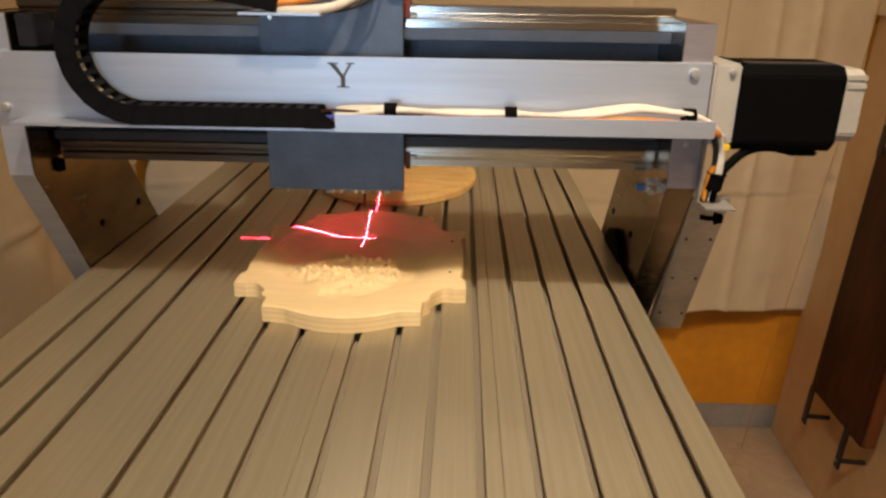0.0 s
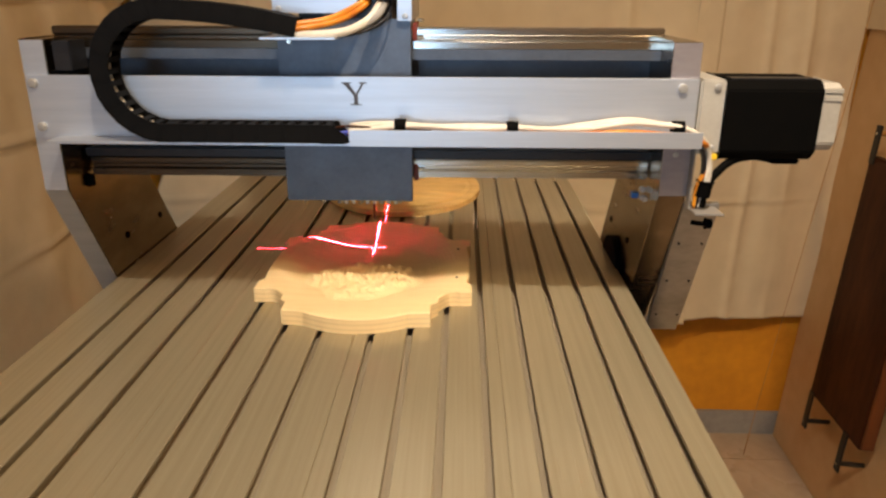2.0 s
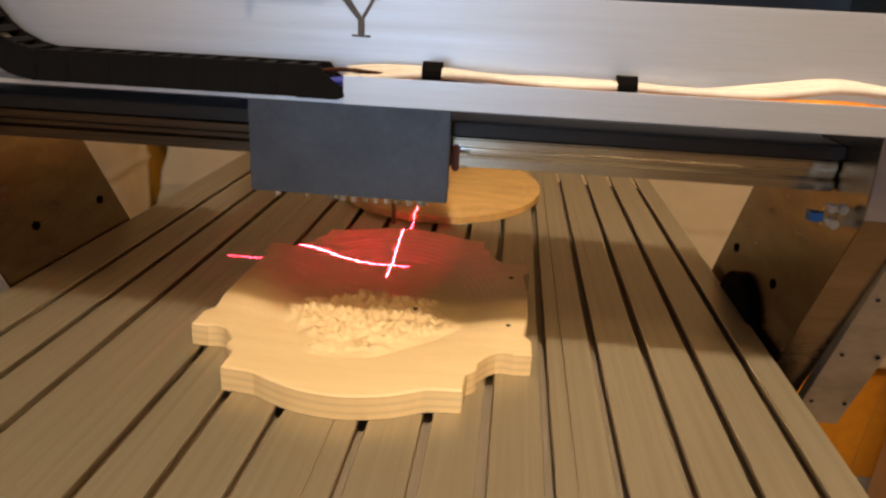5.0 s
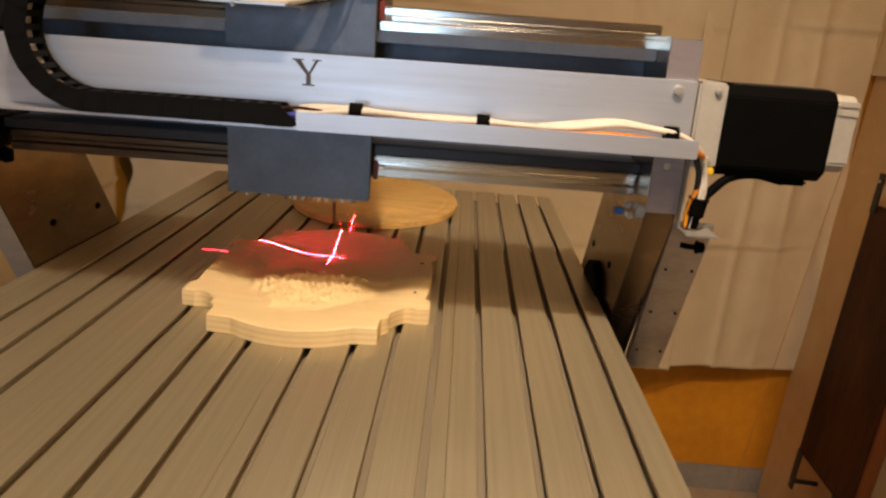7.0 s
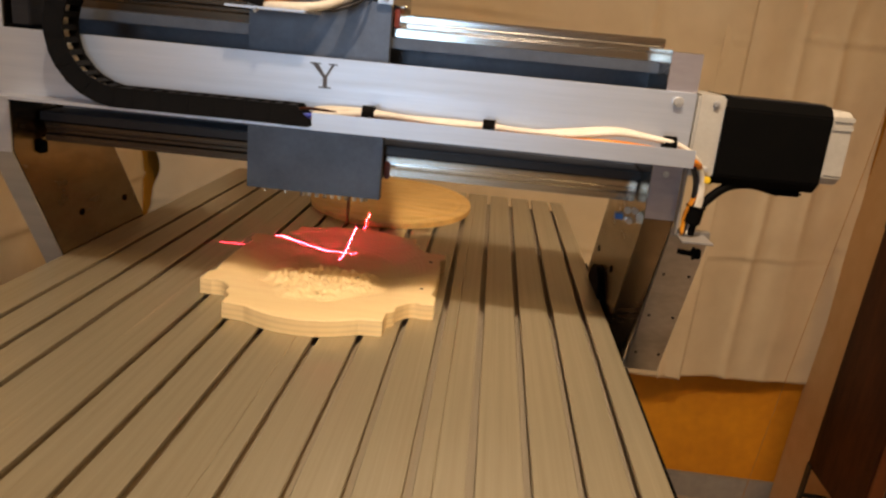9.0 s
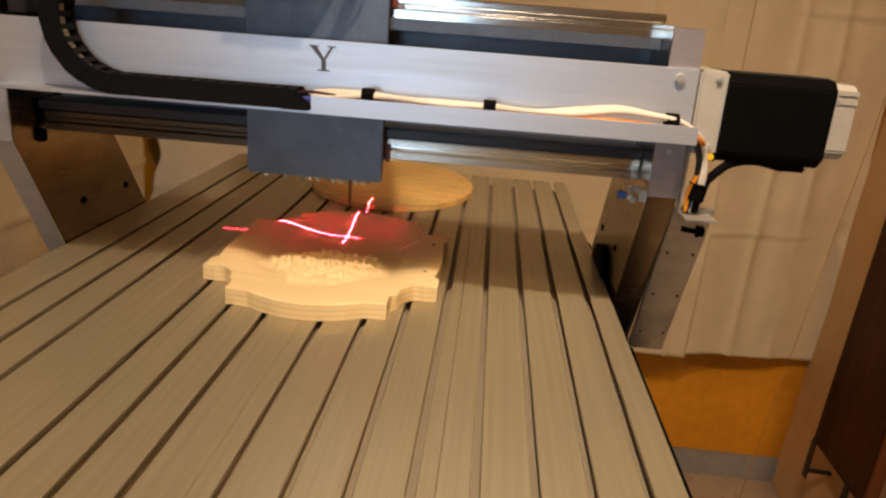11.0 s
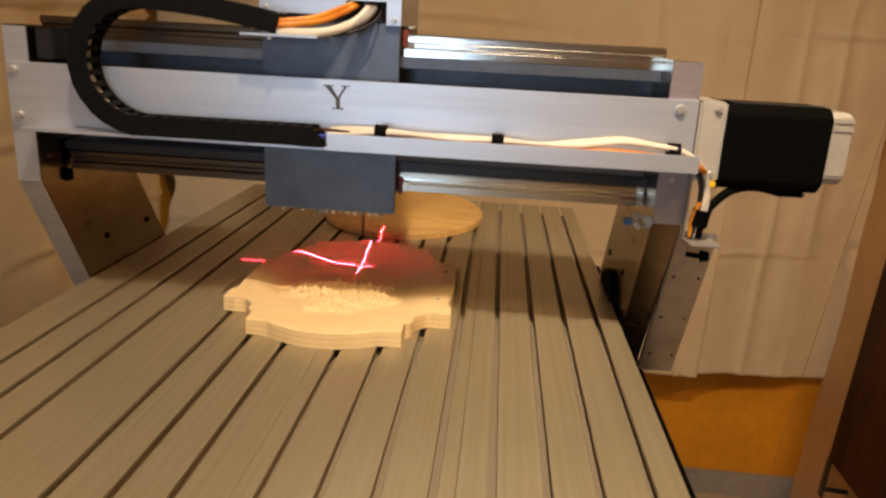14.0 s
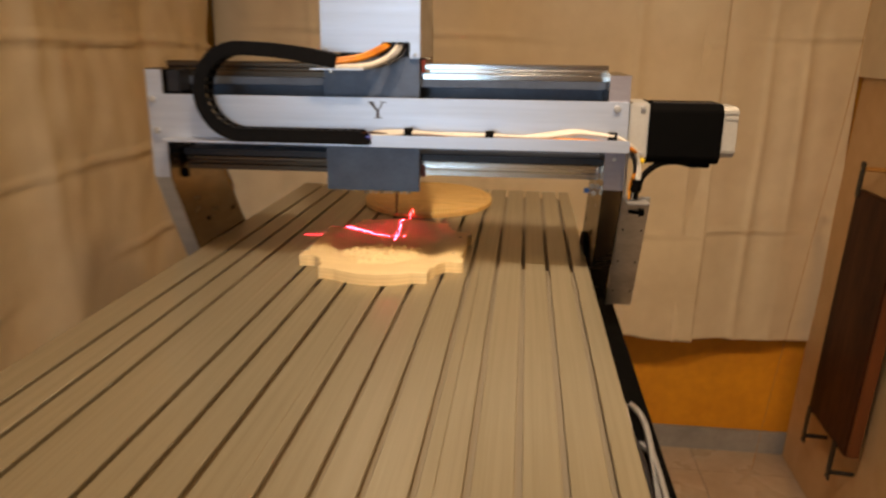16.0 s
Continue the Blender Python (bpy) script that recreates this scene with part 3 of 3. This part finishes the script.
link_mesh = None
for number, (px, pz, ang) in enumerate(line):
    if link_mesh is None:
        link = part("chain_link", chain_link(), CHAIN, chain)
        link_mesh = link.data
        link_mesh.transform(Matrix.Translation((PIV[0], PIV[1], PIV[2])))
    else:
        link = new("chain_link", link_mesh)
        link.parent = chain
    link.matrix_basis = Matrix.Translation((px - PIV[0], 0.0005 * (number % 2) - PIV[1], pz - PIV[2])) @ pose(0, 0, 0, 0, 180 - ang, 0)
    ORIGIN[link.name] = ORIGIN[chain.name]
ramp = [(-0.0555, CZ - CR - 0.0088), (-0.0330, CZ - CR - 0.0088), (-0.0290, CZ - CR - 0.0070), (-0.0300, CZ - CR - 0.0030), (-0.0440, CZ - CR + 0.0070), (-0.0555, CZ - CR + 0.0086)]
for ya, yb in ((0.8258, 0.8285), (0.8500, 0.8527)):
    part("end_cheek", prism(ramp, "y", ya, yb), CHAIN, chain, "tapered end piece", bevel=0.0006)
inner = [(p[0], 0.838, p[1]) for p in line[1:-1:3]]
part("inner_cable", tube(inner, 0.0036), CABLE_WHITE, chain, "white cable inside the chain", smooth=True)
part("inner_cable", tube([(a, 0.845, c + 0.001) for a, b, c in inner], 0.003), CABLE_WHITE, chain, "pale cable inside the chain", smooth=True)

# ---- cables ----
loom = thing("cable_loom", "bundle of white and coloured cables tied along the tray", "cable bundle", PIV, TILT)
wave = lambda x, k: 0.2108 + 0.0016 * math.sin(24 * x + k) + 0.0015 * math.sin(55 * x + 2 * k) + (0.0065 * math.exp(-((x - 0.235) / 0.05) ** 2))
xs = [-0.03, -0.01, 0.02, 0.05, 0.09, 0.128, 0.16, 0.20, 0.24, 0.275, 0.292]
for k, (mat, r, y) in enumerate(((CABLE_WHITE, 0.0026, 0.833), (CABLE_WHITE, 0.0026, 0.8375), (CABLE_WHITE, 0.002, 0.842), (CABLE_ORANGE, 0.0026, 0.8315))):
    dz = 0.0022 if k < 3 else -0.001
    pts = [(x, y, wave(x, 0.4 * k) + dz + 0.0006 * k) if k < 3 else (x, y, 0.2075 + 0.0038 * math.exp(-((x - 0.235) / 0.045) ** 2)) for x in xs]
    pts += [(0.3100 + 0.001 * k, y + 0.003, 0.2060 - 0.002 * k), (0.3225, 0.848 + 0.002 * k, 0.190), (0.3275 - 0.002 * k, 0.852, 0.168), (0.3265 - 0.003 * k, 0.854, 0.150), (0.3235 - 0.002 * k, 0.855, 0.1305)]
    part("cable", tube(pts, r), mat, loom, smooth=True)
part("cable", tube([(-0.055, 0.832, 0.2040), (-0.04, 0.832, 0.2070), (-0.028, 0.833, 0.2085), (0.0, 0.835, 0.2075)], 0.0026), CABLE_BLUE, loom, "blue cable end", smooth=True)
part("cable", tube([(-0.050, 0.833, 0.2120), (-0.03, 0.832, 0.2150), (0.005, 0.833, 0.2125), (0.05, 0.834, 0.2105)], 0.0012), WALNUT, loom, "thin brown wire", smooth=True)
part("cable", tube([(0.3130, 0.845, 0.197), (0.320, 0.850, 0.180), (0.321, 0.853, 0.158), (0.318, 0.855, 0.1305)], 0.0026), STEEL_DARK, loom, smooth=True)
part("cable", tube([(0.402, 0.872, 0.1765), (0.375, 0.868, 0.1815), (0.352, 0.862, 0.1780), (0.336, 0.857, 0.1660), (0.327, 0.855, 0.1530), (0.324, 0.855, 0.1310)], 0.0042), BLACK, loom, "black motor cable", smooth=True)
part("cable_sleeve", rod((0.3255, 0.8545, 0.1585), (0.3235, 0.8550, 0.1420), 0.0082, 14), BLACK, loom, bevel=0.001)
part("cable_plug", box(0.3250, 0.3320, 0.8480, 0.8540, 0.1810, 0.1870), YELLOW, loom, "small yellow connector", bevel=0.001)
for x in (0.020, 0.128, 0.287):
    z = wave(x, 0.5) + 0.0020
    part("cable_tie", rod((x - 0.0055, 0.8372, z - 0.001), (x + 0.0055, 0.8372, z - 0.001), 0.0074, 16), BLACK, loom, "black tape wrap", smooth=False)
supply = thing("supply_cables", "orange and white cables running from chain into the head cover", "cable bundle", PIV, TILT)
part("cable", tube([(-0.100, 0.838, 0.3065), (-0.075, 0.838, 0.3085), (-0.045, 0.850, 0.3135), (-0.024, 0.870, 0.3240), (-0.016, 0.892, 0.3300)], 0.0033), CABLE_ORANGE, supply, smooth=True)
part("cable", tube([(-0.100, 0.832, 0.3035), (-0.070, 0.833, 0.3055), (-0.040, 0.850, 0.3110), (-0.020, 0.872, 0.3220), (-0.014, 0.892, 0.3290)], 0.0028), CABLE_ORANGE, supply, smooth=True)
part("cable", tube([(-0.090, 0.836, 0.3005), (-0.060, 0.834, 0.2995), (-0.030, 0.842, 0.3025), (-0.010, 0.862, 0.3130), (-0.002, 0.892, 0.3280)], 0.0040), CABLE_WHITE, supply, smooth=True)
part("cable", tube([(-0.090, 0.842, 0.3005), (-0.055, 0.842, 0.3000), (-0.024, 0.850, 0.3040), (-0.004, 0.866, 0.3150), (0.003, 0.892, 0.3280)], 0.0038), CABLE_GREY, supply, smooth=True)
part("cable", tube([(-0.085, 0.834, 0.2990), (-0.050, 0.836, 0.2985), (-0.020, 0.850, 0.3005), (0.004, 0.868, 0.3120), (0.010, 0.892, 0.3270)], 0.0016), STEEL_DARK, supply, smooth=True)
part("cable", tube([(0.020, 0.96, 0.50), (0.045, 0.965, 0.475), (0.060, 0.97, 0.50), (0.066, 0.975, 0.56)], 0.004), CABLE_ORANGE, supply, "yellow-orange cable loop", smooth=True)
drop = thing("rail_cables", "loose white, grey and dark cables lying on the black frame rail", "cable bundle", (0.305, 0.4, -0.108))
for k, (mat, r, dx) in enumerate(((CABLE_WHITE, 0.0035, 0.0), (CABLE_GREY, 0.0035, 0.010), (STEEL_DARK, 0.003, -0.006), (CABLE_ORANGE, 0.0028, -0.011), (CABLE_GREY, 0.003, 0.018))):
    pts = [(0.305 + dx + 0.006 * math.sin(9 * y + 1.7 * k), y, -0.1035 + 0.0012 * k + 0.020 * math.exp(-((y - 0.60 + 0.03 * k) / 0.09) ** 2)) for y in (-0.25, -0.1, 0.05, 0.2, 0.32, 0.42, 0.52, 0.60, 0.69 - 0.03 * k)]
    pts.append((pts[-1][0] - 0.006, pts[-1][1] + 0.03, -0.100))
    part("cable", tube(pts, r), mat, drop, smooth=True)

# ---- work pieces on the bed ----
def plaque_outline(n_arc=10):
    """A quarter of the shaped board (centre 0, 0), mirrored to four."""
    q = []
    for k in range(n_arc + 1):                      # end arc between the ears
        a = k / n_arc
        x = 0.058 * a
        q.append((x, 0.190 - 0.020 * a * a))
    q += [(0.066, 0.1685), (0.083, 0.1670), (0.0835, 0.1420)]
    for k in range(1, 7):                           # hollow shoulder
        a = k / 6
        q.append((0.0835 + 0.0065 * a + 0.004 * math.sin(a * 3.14), 0.1420 - 0.018 * a))
    for k in range(1, 7):
        a = k / 6
        q.append((0.090 + 0.026 * a, 0.124 - 0.020 * a + 0.010 * math.sin(a * 3.14) * -1))
    q += [(0.1300, 0.1020), (0.1300, 0.0780), (0.1240, 0.0690), (0.1270, 0.0400), (0.1275, 0.0)]
    q = [(x * 0.923, y * 0.868) for x, y in q]
    right = q[:-1] + [(x, -y) for x, y in reversed(q)]
    return right + [(-x, y) for x, y in reversed(right[1:-1])]


def resample(pts, n):
    seg = [math.dist(p, pts[(i + 1) % len(pts)]) for i, p in enumerate(pts)]
    total, out, i, acc = sum(seg), [], 0, 0.0
    for k in range(n):
        want = total * k / n
        while acc + seg[i] < want:
            acc += seg[i]
            i += 1
        t = (want - acc) / seg[i]
        p, q = pts[i], pts[(i + 1) % len(pts)]
        out.append((p[0] + (q[0] - p[0]) * t, p[1] + (q[1] - p[1]) * t))
    return out


def carve(x, y):
    """Height of the carved face: a dish with tool steps at the back, and a leafy flower in its middle."""
    e = math.hypot(x / 0.112, (y - 0.006) / 0.152)
    t = min(max((1 - e) / 0.45, 0), 1)
    q = min(max((y + 0.10) / 0.12, 0), 1)
    z = 0.0165 - (0.0032 + 0.0098 * q * q * (3 - 2 * q)) * t * t * (3 - 2 * t)
    fx, fy = x + 0.006, y + 0.040
    r = math.hypot(fx, fy * 0.9) * (1 + 0.30 * noise.noise(Vector((fx * 34, fy * 34, 5))))
    if r < 0.066:
        f = min(1.0, (0.066 - r) / 0.02)
        turn = math.atan2(fy, fx)
        swirl = 0.5 + 0.5 * math.cos(7 * turn + 130 * r + 1.5 * noise.noise(Vector((fx * 60, fy * 60, 9))))
        d1 = noise.voronoi(Vector((fx * 150 + 0.5 * math.sin(120 * fy), fy * 150, 0.4)))[0][0]
        d2 = noise.voronoi(Vector((fx * 260, fy * 260, 2.4)))[0][0]
        z += f * (0.0010 + 0.0034 * swirl + 0.0085 * max(0.0, 0.75 - d1) + 0.0030 * max(0.0, 0.7 - d2))
    elif y > 0.015:
        step = 0.0017
        z = 0.75 * z + 0.25 * (math.floor(z / step) + 0.5) * step
    else:
        z += 0.0005 * noise.noise(Vector((x * 45, y * 45, 8)))
    return z


def plaque(cx, cy):
    ring, bm = resample(plaque_outline(), 320), bmesh.new()
    rows, m = [], 130
    for j in range(1, m + 1):
        s = j / m
        rows.append([bm.verts.new((x * s, y * s, carve(x * s, y * s) - (0.0010 if j == m else 0))) for x, y in ring])
    mid = bm.verts.new((0, 0, carve(0, 0)))
    n = len(ring)
    for i in range(n):
        bm.faces.new((mid, rows[0][i], rows[0][(i + 1) % n]))
        for a, b in zip(rows, rows[1:]):
            bm.faces.new((a[i], b[i], b[(i + 1) % n], a[(i + 1) % n]))
    base = [bm.verts.new((x, y, 0)) for x, y in ring]
    for i in range(n):
        bm.faces.new((rows[-1][i], base[i], base[(i + 1) % n], rows[-1][(i + 1) % n]))
    bm.faces.new(base)
    bmesh.ops.translate(bm, verts=bm.verts, vec=(cx, cy, 0.0004))
    ob = thing("carved_plaque", "pale plywood plaque with scalloped edge and half-carved flower relief", "plaque", (cx, cy, 0.0004))
    mid_of = lambda f: f.calc_center_median()
    relief = lambda f: f.normal.z > 0 and mid_of(f).z > 0.003 and math.hypot(mid_of(f).x - cx + 0.006, (mid_of(f).y - cy + 0.040) * 0.9) < 0.062
    bmesh.ops.recalc_face_normals(bm, faces=bm.faces)
    top = bm.copy()
    bmesh.ops.delete(bm, geom=[f for f in bm.faces if relief(f)], context="FACES")
    bmesh.ops.delete(top, geom=[f for f in top.faces if not relief(f)], context="FACES")
    part("board", bm, PLAQUE, ob)
    for x, y, z, rad in ((0.104, 0.052, 0.0150, 0.0022), (0.103, -0.045, 0.0150, 0.0018), (0.030, -0.020, 0.0160, 0.0028)):
        part("knot", rod((cx + x, cy + y, z - 0.004), (cx + x, cy + y, carve(x, y) + 0.0007), rad, 10), WALNUT, ob, "small dark knot")
    part("flower_relief", top, PLAQUE, ob, "raised carved flower and leaves", smooth=True)
    return ob


plaque(-0.0275, 0.955)


def oval_board(cx, cy, rx, ry, h):
    bm, n, rows = bmesh.new(), 120, []
    for s in [k / 22 for k in range(1, 23)]:
        row = []
        for i in range(n):
            a = 6.28318 * i / n
            x, y = rx * s * math.cos(a), ry * s * math.sin(a)
            z = h + (0.0016 * abs(noise.noise(Vector((x * 38, y * 38, 3)))) if s < 0.86 else 0) - (0.0012 if 0.86 < s < 0.9 else 0) - (0.001 if s > 0.99 else 0)
            row.append(bm.verts.new((x, y, z)))
        rows.append(row)
    mid = bm.verts.new((0, 0, h))
    base = [bm.verts.new((v.co.x, v.co.y, 0)) for v in rows[-1]]
    for i in range(n):
        j = (i + 1) % n
        bm.faces.new((mid, rows[0][i], rows[0][j]))
        for a, b in zip(rows, rows[1:]):
            bm.faces.new((a[i], b[i], b[j], a[j]))
        bm.faces.new((rows[-1][i], base[i], base[j], rows[-1][j]))
    bm.faces.new(base)
    bmesh.ops.translate(bm, verts=bm.verts, vec=(cx, cy, 0.0004))
    return solo("oval_board", bm, OVAL, "oval tan plywood board with shallow carving on the bed", "board")


oval_board(-0.020, 1.362, 0.131, 0.166, 0.009)

# ---- leaning sheet with the wall rack, and the cupboards ----
P0, P1 = Vector((1.062, 2.108, FLOOR)), Vector((1.045, 1.455, FLOOR))
U = (P0 - P1).normalized()
W = Vector((-U.y, U.x, 0)).normalized()
W = W if W.x < 0 else -W
lean = radians(2.6)
V = (Vector((0, 0, 1)) * math.cos(lean) - W * math.sin(lean)).normalized()
N = U.cross(V) if U.cross(V).x < 0 else V.cross(U)
SHEET = Matrix(((U.x, V.x, N.x, P1.x), (U.y, V.y, N.y, P1.y), (U.z, V.z, N.z, P1.z + 0.002), (0, 0, 0, 1)))


def sheet_thing(name, bm, mat, label, category, bevel=0.0):
    bmesh.ops.transform(bm, matrix=SHEET, verts=bm.verts)
    return solo(name, bm, mat, label, category, bevel=bevel)


sheet = thing("plywood_sheet", "large sanded plywood sheet leaning beside the wall", "plywood sheet", tuple(P1))


def on_sheet(name, bm, mat, parent, label="", bevel=0.0):
    bmesh.ops.transform(bm, matrix=SHEET, verts=bm.verts)
    return part(name, bm, mat, parent, label, bevel=bevel)


on_sheet("panel", box(0, 0.65, 0, 1.26, -0.018, 0), PLY, sheet, bevel=0.001)
for v in (0.12, 0.34, 0.47, 0.60, 0.75, 0.95, 1.12):
    on_sheet("nail", rod((0.010, v, 0), (0.010, v, 0.0012), 0.003, 8), IRON, sheet)
rack = thing("hanging_board", "dark stained wooden board held by four black iron brackets", "board", tuple(SHEET @ Vector((0.28, 0.22, 0.04))))
on_sheet("plank", box(0.130, 0.390, 0.300, 0.935, 0.036, 0.060), WALNUT, rack, bevel=0.004)
on_sheet("plank_edge", box(0.122, 0.1298, 0.305, 0.930, 0.028, 0.057), WALNUT_EDGE, rack, "lighter reddish wooden edge", bevel=0.002)
for u in (0.185, 0.372):
    on_sheet("bracket", box(u - 0.011, u + 0.011, 0.205, 0.312, 0.0605, 0.0650), IRON, rack, "black iron strap", bevel=0.001)
    on_sheet("bracket", box(u - 0.011, u + 0.011, 0.918, 1.008, 0.0605, 0.0650), IRON, rack, "black iron strap", bevel=0.001)
    for v in (0.225, 0.990):
        on_sheet("peg", rod((u, v, 0.001), (u, v, 0.0604), 0.006, 10), HONEY if v > 0.9 else IRON, rack)
        on_sheet("strap_screw", rod((u, v, 0.0651), (u, v, 0.0672), 0.004, 10), RAIL, rack)
on_sheet("cross_bar", box(0.185, 0.372, 0.285, 0.305, 0.0300, 0.0358), IRON, rack)

cab = thing("drawer_cabinet", "cream painted cabinet with framed drawer fronts", "cabinet", (1.60, 1.4, FLOOR))
part("body", box(1.40, 1.80, 1.10, 1.65, FLOOR + 0.05, -0.25), CUPBOARD, cab, bevel=0.004)
for k in range(3):
    z = FLOOR + 0.09 + 0.215 * k
    dr = part("drawer_front", box(1.384, 1.3995, 1.125, 1.625, z, z + 0.195), CUPBOARD, cab, bevel=0.003)
    part("drawer_panel", box(1.379, 1.3838, 1.165, 1.585, z + 0.035, z + 0.160), CUPBOARD, dr, bevel=0.002)
part("plinth", box(1.42, 1.79, 1.12, 1.64, FLOOR - 0.003, FLOOR + 0.0495), CUPBOARD, cab)
post = thing("fluted_column", "pale grey fluted column standing behind the sheet", "column", (1.29, 1.72, FLOOR))
for k in range(4):
    part("flute", rod((1.255 + 0.026 * k, 1.74 - 0.012 * k, FLOOR - 0.003), (1.255 + 0.026 * k, 1.74 - 0.012 * k, 0.1), 0.015, 14), FROST, post, smooth=True)
shelf = thing("wall_cupboard", "honey-coloured wooden wall cupboard with pale edge", "wall cupboard", (1.45, 1.95, 0.275))
part("body", box(1.175, 1.75, 1.84, 2.129, 0.255, 0.70), HONEY, shelf, bevel=0.004)
part("edge", box(1.105, 1.1745, 1.85, 2.129, 0.248, 0.70), CLOTH, shelf, "pale edge strip")

cord = thing("hanging_string_line", "thin brown string hanging slack in front of the sheet", "string", (0.91, 2.02, FLOOR))
part("strand", tube([(0.935, 2.00, FLOOR + 0.003), (0.952, 1.995, -0.75), (0.972, 1.985, -0.50), (1.003, 1.98, -0.17), (1.034, 1.98, 0.134), (1.06, 1.99, 0.5), (1.08, 2.02, 1.0), (1.085, 2.12, 1.6)], 0.0009), HONEY, cord, smooth=True)

# ---- floor tiles ----
tile = None
for i in range(-2, 5):
    for j in range(-6, 6):
        x, y = 0.17 + 0.40 * i, 0.18 + 0.40 * j
        if tile is None:
            bm = box(-0.1985, 0.1985, -0.1985, 0.1985, -0.006, 0)
            me = mesh_of("tile", bm, MARBLE, bevel=0.001)
        tile = new("tile", me)
        tile.parent = floor
        tile.location = Vector((x, y, FLOOR - 0.0005)) - floor.location
